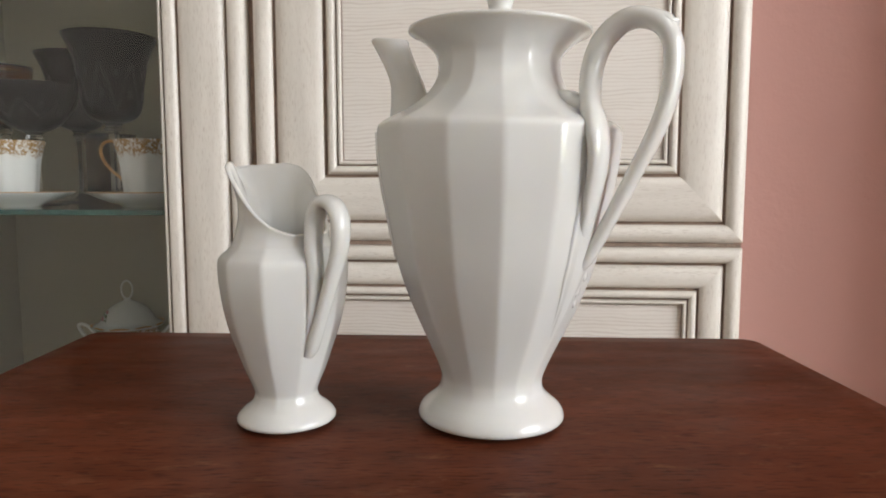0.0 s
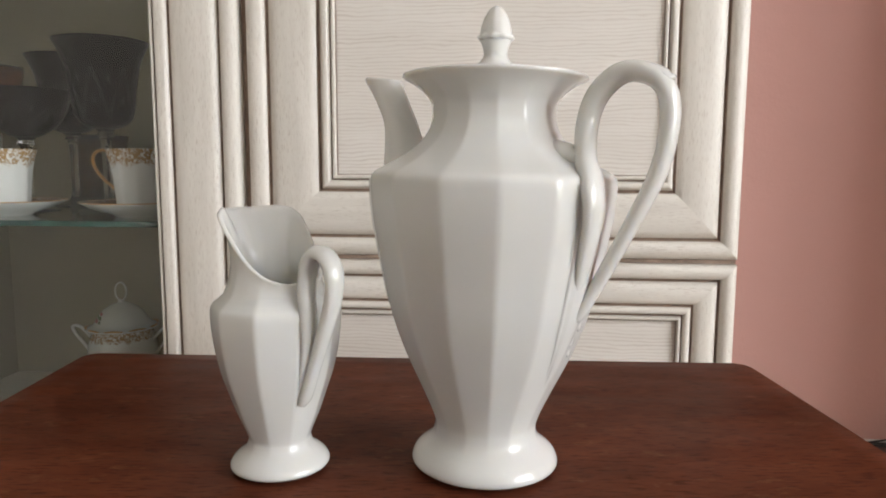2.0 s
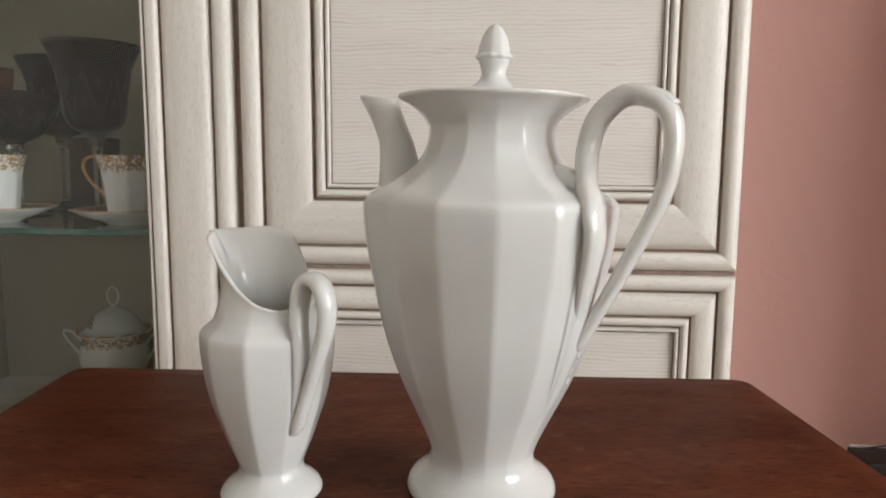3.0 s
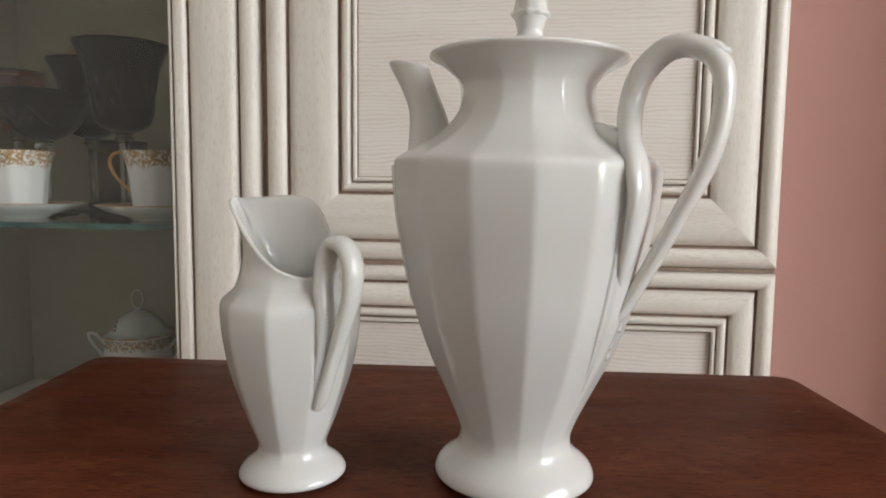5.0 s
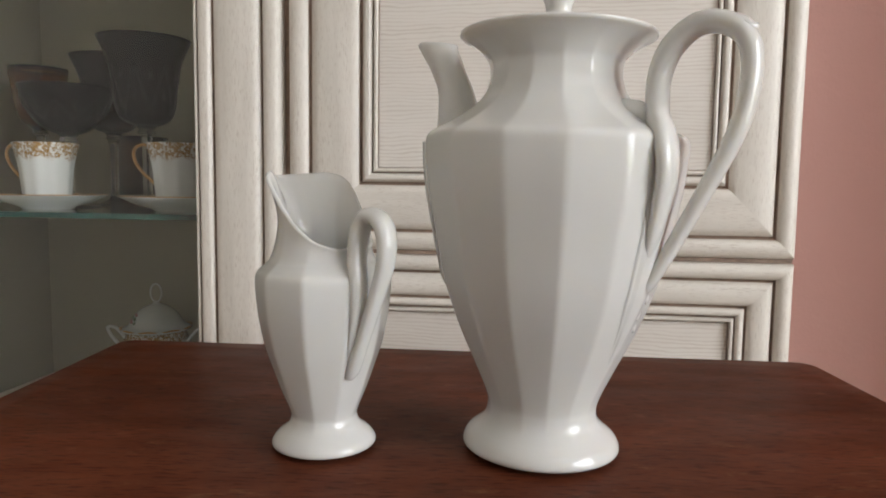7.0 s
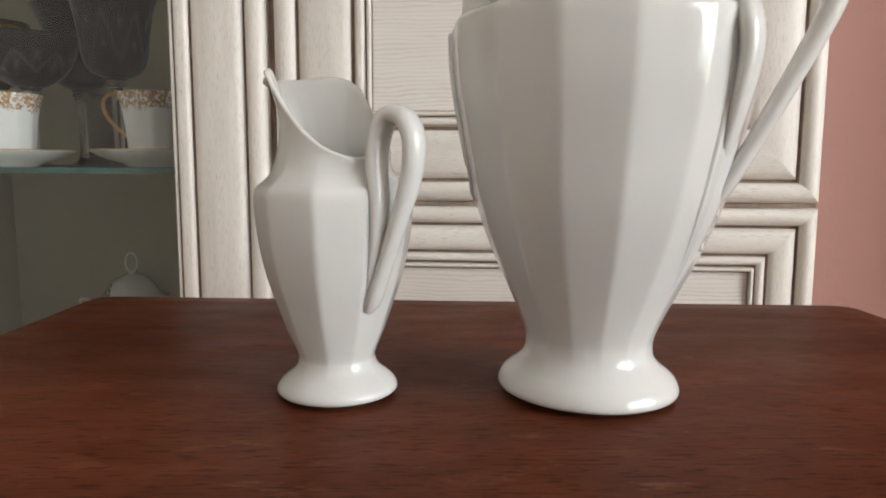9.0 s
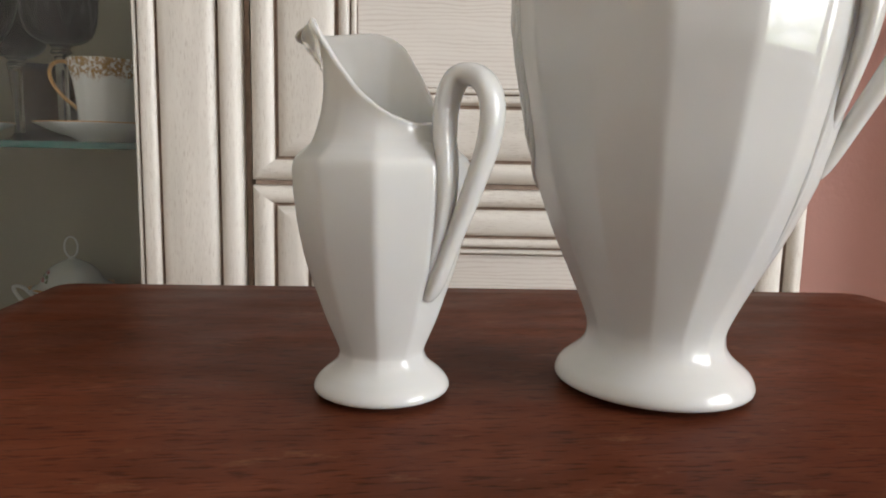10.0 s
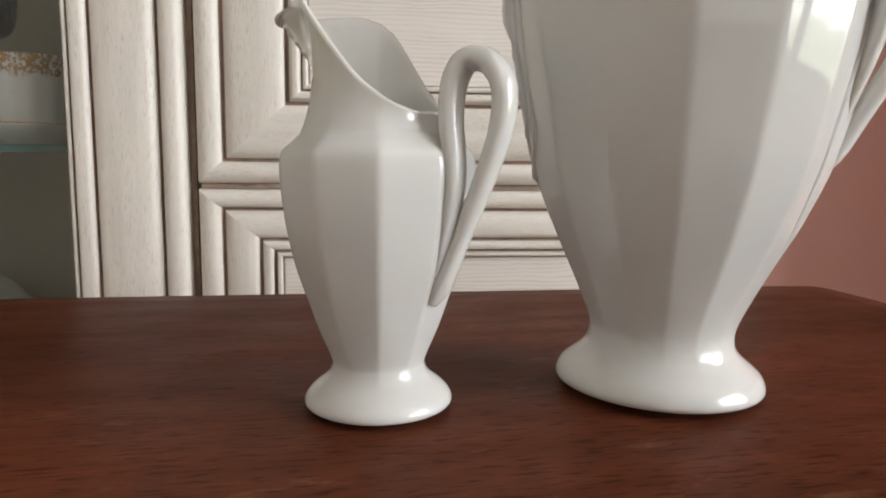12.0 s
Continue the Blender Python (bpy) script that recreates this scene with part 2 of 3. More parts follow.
def east_wall():
    bm = bmesh.new()
    ya, yb, za, zb = WIN
    for b in ((Y0, ya, 0, H), (yb, Y1, 0, H), (ya, yb, 0, za), (ya, yb, zb, H)):
        one = box(X1, X1 + 0.25, *b)
        me = bpy.data.meshes.new("tmp")
        one.to_mesh(me)
        one.free()
        bm.from_mesh(me)
        bpy.data.meshes.remove(me)
    wall = part("wall_east", bm, CREAM, None)
    tagged(wall, "pale cream plastered wall with the window opening", "wall", kind="structure")


def window():
    ya, yb, za, zb = WIN
    w = thing("window_1", "white framed casement window letting in daylight", "window", (X1 + 0.1, 0, 0), kind="structure")
    for b in ((ya, ya + 0.07, za, zb), (yb - 0.07, yb, za, zb), (ya + 0.07, yb - 0.07, za, za + 0.07), (ya + 0.07, yb - 0.07, zb - 0.07, zb)):
        part("window_frame", box(-0.03, 0.03, *b, 0.005), PLASTIC, w)
    for c in [(ya + yb) / 2]:
        part("mullion", box(-0.03, 0.03, c - 0.045, c + 0.045, za + 0.07, zb - 0.07, 0.005), PLASTIC, w)
    part("window_sill", box(-0.16, -0.04, ya - 0.05, yb + 0.05, za - 0.03, za, 0.006), PLASTIC, w)


def daylight():
    """Hazy white sky over garden green, close outside the window."""
    m = bpy.data.materials.new("daylight")
    m.use_nodes = True
    nt = m.node_tree
    nt.nodes.remove(nt.nodes["Principled BSDF"])
    em = nt.nodes.new("ShaderNodeEmission")
    nt.links.new(em.outputs[0], nt.nodes["Material Output"].inputs[0])
    tc, sep = nt.nodes.new("ShaderNodeTexCoord"), nt.nodes.new("ShaderNodeSeparateXYZ")
    nt.links.new(tc.outputs["Object"], sep.inputs[0])
    add = nt.nodes.new("ShaderNodeMath")
    add.operation = "MULTIPLY_ADD"
    nt.links.new(noise_node(nt, tc.outputs["Object"], 4.5, 6, 0.65), add.inputs[0])
    add.inputs[1].default_value = -1.25
    nt.links.new(sep.outputs[2], add.inputs[2])
    col = ramp(nt, add.outputs[0], [(0.0, (0.27, 0.30, 0.22)), (0.20, (0.58, 0.60, 0.58)), (0.32, (0.84, 0.86, 0.90)), (0.5, (0.925, 0.945, 1.0)), (0.9, (0.965, 0.98, 1.02))])
    nt.links.new(col, em.inputs[0])
    em.inputs[1].default_value = DAY
    ya, yb, za, zb = WIN
    ob = part("backdrop", box(X1 + 0.20, X1 + 0.22, ya - 0.05, yb + 0.05, za - 0.05, zb + 0.05), m, None)
    tagged(ob, "hazy white sky over garden green outside", "sky", kind="structure")


east_wall()
window()
daylight()


# ---------------------------------------------------------------- cabinets
FRONT = 0.650        # plane of the cabinet fronts; smaller y is nearer to the room


def frame_side(name, parent, kind, a, b, across, flip, profile, groove, k, ka, kb):
    """One mitred side of a frame. a, b: outer corners along the side (x or z), across: outer edge on the other axis, profile: rows of
    (distance inwards, y), flip: direction inwards; k, ka, kb: width of this side and of the sides it meets."""
    verts, faces, index = [], [], []
    for d, y in profile:
        for u in (a + d * ka, b - d * kb):
            w = across + flip * d * k
            verts.append((u, y, w) if kind == "rail" else (w, y, u))
    for i in range(len(profile) - 1):
        f = (2 * i, 2 * i + 1, 2 * i + 3, 2 * i + 2)
        faces.append(f if (flip > 0) == (kind == "rail") else f[::-1])
        index.append(1 if i in groove else 0)
    me = mesh_of(name, verts, faces, [OAK_H if kind == "rail" else OAK_V, PATINA_AND_GAP], index, False)
    for i, p in enumerate(me.polygons):
        p.use_smooth = i not in groove
    return linked(name, me, parent)


def bead(d0, d1, base, rise, n=8):
    """Half-round moulding between two distances."""
    return [(d0 + (d1 - d0) * (1 - math.cos(math.pi * k / n)) / 2, base - rise * math.sin(math.pi * k / n)) for k in range(n + 1)]


def profile_of(spec):
    """spec: rows of ('bead'|'flat'|'groove', from, to[, rise]). Returns the profile and the indices of its groove strips."""
    pts, groove = [(0.0, FRONT + 0.020)], []
    for kind, d0, d1, rise in spec:
        if kind == "bead":
            row = bead(d0, d1, FRONT + 0.003, rise)
        elif kind == "flat":
            row = [(d0, FRONT + 0.0035), (d0 + 0.0012, FRONT + 0.0012)] + [(d0 + (d1 - d0) * k / 6, FRONT + 0.0005 - rise * math.sin(math.pi * k / 6)) for k in range(1, 6)] + [(d1 - 0.0012, FRONT + 0.0012), (d1, FRONT + 0.0035)]
        elif kind == "groove":
            m = (d0 + d1) / 2
            row = [(d0, FRONT + 0.0040), (m, FRONT + 0.0052), (d1, FRONT + 0.0040)]
            groove += [len(pts) - 1 + k for k in range(0, 4)]
        else:
            row = [(d0, FRONT + rise), (d1, FRONT + rise)]
        pts += row
    return pts, set(groove)


DOOR, DOOR_G = profile_of([("bead", 0.0, 0.0165, 0.006), ("groove", 0.0168, 0.0192, 0), ("flat", 0.0195, 0.0605, 0.002), ("groove", 0.0608, 0.0632, 0),
                           ("flat", 0.0635, 0.0715, 0.0012), ("groove", 0.0718, 0.0726, 0), ("bead", 0.0728, 0.0765, 0.002), ("groove", 0.0767, 0.0775, 0)])
DRAWER, DRAWER_G = profile_of([("bead", 0.0, 0.0140, 0.006), ("groove", 0.0143, 0.0162, 0), ("flat", 0.0165, 0.0375, 0.002), ("groove", 0.0378, 0.0398, 0),
                               ("bead", 0.0400, 0.0470, 0.003), ("groove", 0.0472, 0.0486, 0), ("flat", 0.0488, 0.0525, 0.0), ("groove", 0.0527, 0.0537, 0)])
GLAZED, GLAZED_G = profile_of([("bead", 0.0, 0.0175, 0.006), ("groove", 0.0178, 0.0195, 0), ("flat", 0.0198, 0.0655, 0.002), ("groove", 0.0658, 0.0676, 0),
                               ("flat", 0.0679, 0.0815, 0.0008), ("groove", 0.0817, 0.0823, 0), ("bead", 0.0825, 0.0855, 0.001), ("step", 0.0855, 0.0856, 0.020)])


def framed_front(name, parent, x0, x1, z0, z1, prof, groove, fill, label, kl=1.0, kr=1.0, kz=1.0):
    d = prof[-1][0]
    front = part(name, fill(x0 + d * kl - 0.004, x1 - d * kr + 0.004, z0 + d * kz - 0.004, z1 - d * kz + 0.004), CLEAR if name == "glazed_door" else PANEL, parent, label)
    frame_side("stile", front, "stile", z0, z1, x0, 1, prof, groove, kl, kz, kz)
    frame_side("stile", front, "stile", z0, z1, x1, -1, prof, groove, kr, kz, kz)
    frame_side("rail", front, "rail", x0, x1, z0, 1, prof, groove, kz, kl, kr)
    frame_side("rail", front, "rail", x0, x1, z1, -1, prof, groove, kz, kl, kr)
    return front


def panel_fill(x0, x1, z0, z1):
    return box(x0, x1, FRONT + 0.0048, FRONT + 0.018, z0, z1)


def pane_fill(x0, x1, z0, z1):
    return box(x0, x1, FRONT + 0.0125, FRONT + 0.0165, z0, z1)


CX0, CX1 = 0.0935, 0.5433
BACK = 1.17


def linen_cabinet():
    c = thing("cabinet", "tall cream cabinet with brown-glazed panelled door over a drawer", "cabinet")
    for x in ((CX0 - 0.003, CX0 + 0.015), (CX1 - 0.0165, CX1 - 0.0015)):
        part("side_panel", box(x[0], x[1], FRONT + 0.022, BACK, 0.08, 2.08, 0.001), OAK_V, c)
    part("back_panel", box(CX0 + 0.015, CX1 - 0.0165, BACK - 0.008, BACK, 0.08, 2.08), INSIDE, c)
    part("top_panel", box(CX0 - 0.003, CX1 - 0.0015, FRONT + 0.022, BACK, 2.08, 2.10, 0.002), OAK_H, c)
    part("plinth", box(CX0 + 0.01, CX1 - 0.01, FRONT + 0.05, BACK - 0.05, 0, 0.08), OAK_H, c)
    part("divider", box(CX0 + 0.015, CX1 - 0.0165, FRONT + 0.030, BACK - 0.01, 0.797, 0.815), PATINA_AND_GAP, c)
    framed_front("door", c, CX0, CX1, 0.8085, 2.07, DOOR, DOOR_G, panel_fill, "cream panelled door with brown glaze in the grooves", 1.09, 0.94, 0.98)
    framed_front("drawer", c, CX0, CX1, 0.5400, 0.8040, DRAWER, DRAWER_G, panel_fill, "cream framed drawer front", 1.18, 0.97, 1.0)
    framed_front("drawer", c, CX0, CX1, 0.2700, 0.5360, DRAWER, DRAWER_G, panel_fill, "cream framed drawer front")
    # thin brown strip standing for the shade in the gap under the door
    part("door_gap_shade", box(CX0 + 0.002, CX1 - 0.001, FRONT + 0.0035, FRONT + 0.006, 0.8045, 0.8080), PATINA_AND_GAP, c)


VX0, VX1 = -0.528, 0.0855
SHELF_Z = 0.8360


LOW_Z = 0.532        # top of the low board behind the glass


def display_cabinet():
    c = thing("display_cabinet", "cream glazed display cabinet with glass shelves of china", "cabinet")
    part("side_panel", box(VX0, VX0 + 0.018, FRONT + 0.022, BACK, 0.08, 2.08, 0.001), INSIDE, c)
    part("side_panel", box(VX1 - 0.016, VX1, FRONT + 0.022, BACK, 0.08, 2.08, 0.001), INSIDE, c)
    part("back_panel", box(VX0 + 0.018, VX1 - 0.016, 1.12, 1.128, 0.08, 2.08), INSIDE, c)
    part("top_panel", box(VX0, VX1, FRONT + 0.022, BACK, 2.08, 2.10, 0.002), OAK_H, c)
    part("plinth", box(VX0 + 0.01, VX1 - 0.01, FRONT + 0.05, BACK - 0.05, 0, 0.08), OAK_H, c)
    part("bottom_board", box(VX0 + 0.018, VX1 - 0.016, FRONT + 0.026, 1.12, LOW_Z - 0.018, LOW_Z), OAK_H, c)
    d = framed_front("glazed_door", c, VX0, VX1, 0.4400, 2.07, GLAZED, GLAZED_G, pane_fill, "clear glass pane in a cream frame")
    d.visible_shadow = False
    framed_front("drawer", c, VX0, VX1, 0.1700, 0.4360, DRAWER, DRAWER_G, panel_fill, "cream framed drawer front")
    for z in (SHELF_Z, 1.22, 1.60):
        s = part("glass_shelf", box(VX0 + 0.019, VX1 - 0.017, FRONT + 0.0245, 1.114, z - 0.0060, z, 0.0004), SHELF, c, "clear glass shelf with a green edge")
        s.visible_shadow = False
        part("shelf_edge", box(VX0 + 0.019, VX1 - 0.017, FRONT + 0.0236, FRONT + 0.0243, z - 0.0058, z - 0.0002), EDGE, s)
    # brown filler in place of the shade between the two cabinets
    part("cabinet_gap_shade", box(VX1 + 0.0005, CX0 - 0.0035, FRONT + 0.012, FRONT + 0.10, 0.10, 2.05), PATINA_AND_GAP, c)


linen_cabinet()
display_cabinet()


# ---------------------------------------------------------------- table
TZ = 0.75


TABLE_AT, TABLE_TURN = Vector((0.317, 0.03)), 6.0


def table_outline():
    """Corners of the top in the room, rounded, counter-clockwise from the front left."""
    back = lambda x: 0.5057 + 0.0415 * x
    left = lambda y: 0.0250 - 0.115 * (y - 0.405)
    right = lambda y: 0.5280 - 0.095 * (y - 0.378)
    bl, br = Vector((left(0.507), back(0.012))), Vector((right(0.527), back(0.513)))
    fl, fr = Vector((left(-0.45), -0.45)), Vector((right(-0.43), -0.43))
    out = []
    ring = [fl, fr, br, bl]
    for i, p in enumerate(ring):
        a, b = (ring[i - 1] - p).normalized(), (ring[(i + 1) % 4] - p).normalized()
        for k in range(9):
            t = k / 8
            out.append((1 - t) ** 2 * (p + a * 0.013) + 2 * t * (1 - t) * p + t * t * (p + b * 0.013))
    return out


def table():
    t = thing("table", "dark mahogany table with a worn satin top and rounded corners", "table", (*TABLE_AT, 0), TABLE_TURN)
    c, q = math.cos(radians(TABLE_TURN)), math.sin(radians(TABLE_TURN))
    line = []
    for p in table_outline():
        d = p - TABLE_AT
        line.append((d.x * c + d.y * q, d.y * c - d.x * q))
    rings = []
    for inset, z in ((0.012, TZ - 0.028), (0.004, TZ - 0.025), (0.0, TZ - 0.017), (0.0, TZ - 0.009), (0.002, TZ - 0.003), (0.0055, TZ), (0.02, TZ)):
        rings.append([(x * (1 - inset / 0.25), y * (1 - inset / 0.48), z) for x, y in line])
    v, f = skin(rings)
    linked("tabletop", mesh_of("tabletop", v, f, TABLE), t)
    part("apron", box(-0.20, 0.20, -0.42, 0.42, TZ - 0.11, TZ - 0.028, 0.003), TABLE, t)
    for x in (-0.185, 0.185):
        for y in (-0.40, 0.40):
            v, f = skin(lathe([(0.013, 0), (0.016, 0.02), (0.013, 0.05), (0.020, 0.35), (0.022, 0.60), (0.016, 0.62), (0.024, 0.645)], 20))
            linked("leg", mesh_of("leg", v, f, TABLE), t, at=pose(x, y, 0))


table()


# ---------------------------------------------------------------- porcelain
def faceted(profile, n):
    """Rings of an n-sided vessel; profile rows: corner radius, height, share of facets (1 cut, 0 round)."""
    angs = polygon_angles(n)
    return [[(r * (1 - k + k * facet(a, n)) * math.cos(a), r * (1 - k + k * facet(a, n)) * math.sin(a), z) for a in angs] for r, z, k in profile]


def twisted(rows, twist):
    """Handle points from (radius, height, ...) rows; twist: azimuth in degrees along the rows, as (share, degrees) pairs."""
    xs, ys = zip(*twist)
    out = []
    for i, p in enumerate(rows):
        a = radians(interp(i / (len(rows) - 1), xs, ys))
        out.append((p[0] * math.cos(a), p[0] * math.sin(a), p[1]))
    return out


def bent(path2d, azimuth=0.0):
    """(radius, height) rows to points in the upright plane of that azimuth."""
    c, s = math.cos(radians(azimuth)), math.sin(radians(azimuth))
    return [(r * c, r * s, z) for r, z in path2d]


POT_R = [0.0270, 0.0290, 0.0335, 0.0347, 0.0334, 0.0310, 0.0285, 0.0261, 0.0247, 0.0242, 0.0245, 0.0266, 0.0310, 0.0394, 0.0463, 0.0498, 0.0523, 0.0547, 0.0561, 0.0565, 0.0550, 0.0515, 0.0440, 0.0366, 0.0318, 0.0290, 0.0283, 0.0292, 0.0333, 0.0380, 0.0410]
POT_Z = [0.0000, 0.0010, 0.0022, 0.0040, 0.0074, 0.0097, 0.0117, 0.0141, 0.0166, 0.0198, 0.0232, 0.0290, 0.0387, 0.0566, 0.0754, 0.0909, 0.1030, 0.1150, 0.1270, 0.1355, 0.1386, 0.1408, 0.1448, 0.1500, 0.1550, 0.1607, 0.1659, 0.1706, 0.1753, 0.1786, 0.1800]


def pot_radius(z):
    return interp(z, POT_Z, POT_R)


def coffee_pot():
    n, off = 15, radians(13.4)
    pot = thing("coffee_pot", "tall white faceted porcelain coffee pot with closed lid on the table", "coffee pot", (0.3242, 0.3355, TZ), -27.3)
    pot.matrix_basis = pose(0.3242, 0.3355, TZ, 0, 0.95, 0) @ pose(0, 0, 0, 0, 0, -27.3)
    prof = []
    for r, z in smooth_line(list(zip(POT_R, POT_Z)), 3):
        k = interp(z, [0.010, 0.022, 0.045, 0.168, 0.179], [0.0, 0.5, 1.0, 1.0, 0.15])
        prof.append((r, z, k))
    prof += [(0.0417, 0.1806, 0.1), (0.0416, 0.1815, 0.1), (0.0405, 0.1819, 0.1), (0.0375, 0.1814, 0.0), (0.0365, 0.1786, 0.0)]
    v, f = skin(faceted(prof, n))
    v = [(x * math.cos(off) - y * math.sin(off), x * math.sin(off) + y * math.cos(off), z) for x, y, z in v]
    body = linked("body", mesh_of("body", v, f, CHINA), pot)
    # spout opposite the handle
    line = smooth_line([(0.042, 0.108, 0.008, 0.008), (0.0490, 0.125, 0.011, 0.0105), (0.0492, 0.142, 0.0105, 0.010), (0.0497, 0.152, 0.0097, 0.0090), (0.0514, 0.161, 0.0087, 0.0080), (0.0548, 0.169, 0.0084, 0.0073), (0.0583, 0.1760, 0.0088, 0.0069), (0.0614, 0.1822, 0.0094, 0.0067)], 4)

    def slice_at(x, z, a, w, k=1.0):
        """Level slice of the spout, drawn out into a beak towards the mouth."""
        row = []
        lift = interp(z, [0.160, 0.182], [0.0, 1.0])
        for j in range(28):
            c, q = math.cos(2 * math.pi * j / 28), math.sin(2 * math.pi * j / 28)
            beak = max(0.0, c) ** 3 * lift
            row.append((-(x + k * (a * c + 0.0030 * beak)), k * w * q * (1 - 0.30 * beak), z + 0.0011 * c * lift))
        return row

    rings = [slice_at(*p) for p in line]
    x, z, a, w = line[-1]
    rings += [slice_at(x, z + 0.0011, a, w, 1.01), slice_at(x, z + 0.0016, a, w, 0.97), slice_at(x, z + 0.0011, a, w, 0.84), slice_at(x - 0.002, z - 0.010, a, w, 0.6)]
    v, f = skin(rings)
    linked("spout", mesh_of("spout", v, f, CHINA), pot)
    # strap handle with its leaf-shaped root on the neck
    pts = smooth_line([(0.0470, 0.088, 0.0020, 0.0040), (0.0520, 0.104, 0.0028, 0.0066), (0.0556, 0.119, 0.0036, 0.0080), (0.0564, 0.130, 0.0040, 0.0082), (0.0532, 0.139, 0.0044, 0.0070), (0.0485, 0.1465, 0.0044, 0.0051), (0.0460, 0.1540, 0.0046, 0.0052), (0.0457, 0.1630, 0.0047, 0.0054), (0.0492, 0.1728, 0.0048, 0.0058), (0.0565, 0.1796, 0.0046, 0.0062), (0.0645, 0.1810, 0.0044, 0.0064), (0.0732, 0.1776, 0.0043, 0.0062), (0.0780, 0.1696, 0.0041, 0.0058), (0.0784, 0.1566, 0.0039, 0.0054), (0.0748, 0.1388, 0.0036, 0.0049), (0.0645, 0.1154, 0.0032, 0.0044), (0.0537, 0.0930, 0.0029, 0.0040), (0.0472, 0.0808, 0.0030, 0.0042), (0.0438, 0.0765, 0.0022, 0.0034)], 6)
    v, f = skin(tube(twisted(pts, ((0, -11), (0.08, -14), (0.18, -16), (0.25, -13), (0.31, -7), (0.38, -2), (0.46, 0), (0.75, 0), (0.88, -4), (1, -9))), [(p[2], p[3]) for p in pts], 18))
    handle = linked("handle", mesh_of("handle", v, f, CHINA), pot)
    pts = smooth_line([(0.0320, 0.1512, 0.0030, 0.0036), (0.0370, 0.1476, 0.0054, 0.0060), (0.0425, 0.1456, 0.0052, 0.0058), (0.0460, 0.1484, 0.0038, 0.0049), (0.0464, 0.1560, 0.0022, 0.0036)], 5)
    v, f = skin(tube(twisted(pts, ((0, -8), (0.5, -9), (1, -4))), [(p[2], p[3]) for p in pts], 14))
    linked("handle_root", mesh_of("handle_root", v, f, CHINA), handle)
    pts = smooth_line([(0.0600, 0.1789, 0.0012, 0.0030), (0.0670, 0.1811, 0.0030, 0.0046), (0.0735, 0.1789, 0.0036, 0.0050), (0.0775, 0.1777, 0.0024, 0.0040), (0.0798, 0.1783, 0.0008, 0.0016)], 5)
    v, f = skin(tube(bent([(p[0], p[1]) for p in pts]), [(p[2], p[3]) for p in pts], 14))
    linked("thumb_leaf", mesh_of("thumb_leaf", v, f, CHINA), handle)
    # raised panels under the spout and behind the handle, with ribs
    def relief_panel(azm, z0, z1, w0, w1, lift):
        rows = []
        for i in range(29):
            t = i / 28
            z = z0 + (z1 - z0) * t
            w = interp(t, [0, 0.04, 0.10, 0.70, 1], [0.55 * w0, 0.85 * w0, w0, w0, w1])
            up = lift * interp(t, [0, 0.12, 0.28, 0.75, 1], [-0.6, 0.35, 1.0, 0.85, 0.1])
            rows.append([])
            for j in range(17):
                q = (j / 8) - 1
                a = radians(azm + w * q)
                edge = -1.2 * lift if abs(q) > 0.99 else (up * 0.7 if abs(q) > 0.86 else up)
                if 0.52 < abs(q) < 0.80:
                    edge -= 0.35 * lift
                r = pot_radius(z) * facet(a - off, n) + edge
                rows[-1].append((r * math.cos(a), r * math.sin(a), z))
        v = [p for r in rows for p in r]
        f = [(i * 17 + j, i * 17 + j + 1, (i + 1) * 17 + j + 1, (i + 1) * 17 + j) for i in range(28) for j in range(16)]
        linked("relief_panel", mesh_of("relief_panel", v, f, CHINA), body)

    relief_panel(180, 0.1345, 0.048, 12.0, 2.0, 0.0012)
    relief_panel(-12, 0.1350, 0.046, 10.5, 4.0, 0.0013)
    for side in (-1, 1):
        for d0, low in ((27.0, 0.079), (22.0, 0.086), (32.0, 0.070)):
            path = []
            for k in range(19):
                t = k / 18
                z = 0.1355 + (low - 0.1355) * t
                az = radians(180 + side * interp(t, [0, 0.80, 1], [d0, d0, d0 - 12.0]))
                r = pot_radius(z) * facet(az - off, n) - 0.0002
                path.append((r * math.cos(az), r * math.sin(az), z))
            v, f = skin(tube(path, [(0.0013, 0.0013)] * 19, 8, (0.2, 1, 0.1)))
            linked("relief_rib", mesh_of("relief_rib", v, f, CHINA), body)
    for azm, zs in ((180, [0.128 - 0.0068 * k for k in range(9)]), (0, [0.074 - 0.0062 * k for k in range(3)])):
        for k, z in enumerate(zs):
            a = radians(azm + 2.4 * (-1) ** k)
            r = pot_radius(z) * facet(a - off, n) + (0.0009 if azm else -0.0002)
            w = 0.0034 + 0.0005 * math.sin(k * 1.7)
            rows = [[((r + h) * math.cos(a) - w * q * math.cos(t) * math.sin(a), (r + h) * math.sin(a) + w * q * math.cos(t) * math.cos(a), z + 1.1 * w * q * math.sin(t)) for t in [2 * math.pi * j / 12 for j in range(12)]] for q, h in ((1.0, -0.0012), (0.8, 0.0001), (0.45, 0.0004), (0.05, 0.0005))]
            v, f = skin(rows)
            linked("relief_leaf", mesh_of("relief_leaf", v, f, CHINA), body)
    # lid with its bud finial
    lid = [(0.0362, 0.1815), (0.0358, 0.1826), (0.0330, 0.1829), (0.0250, 0.1831), (0.0185, 0.1838), (0.0135, 0.1854), (0.0092, 0.1879), (0.0062, 0.1906), (0.0053, 0.1928), (0.0055, 0.1948), (0.0062, 0.1972), (0.0070, 0.1990)]
    v, f = skin(lathe([tuple(p) for p in smooth_line(lid, 3)], 48))
    lid_ob = linked("lid", mesh_of("lid", v, f, CHINA), pot, at=pose(0, 0, -0.0014))
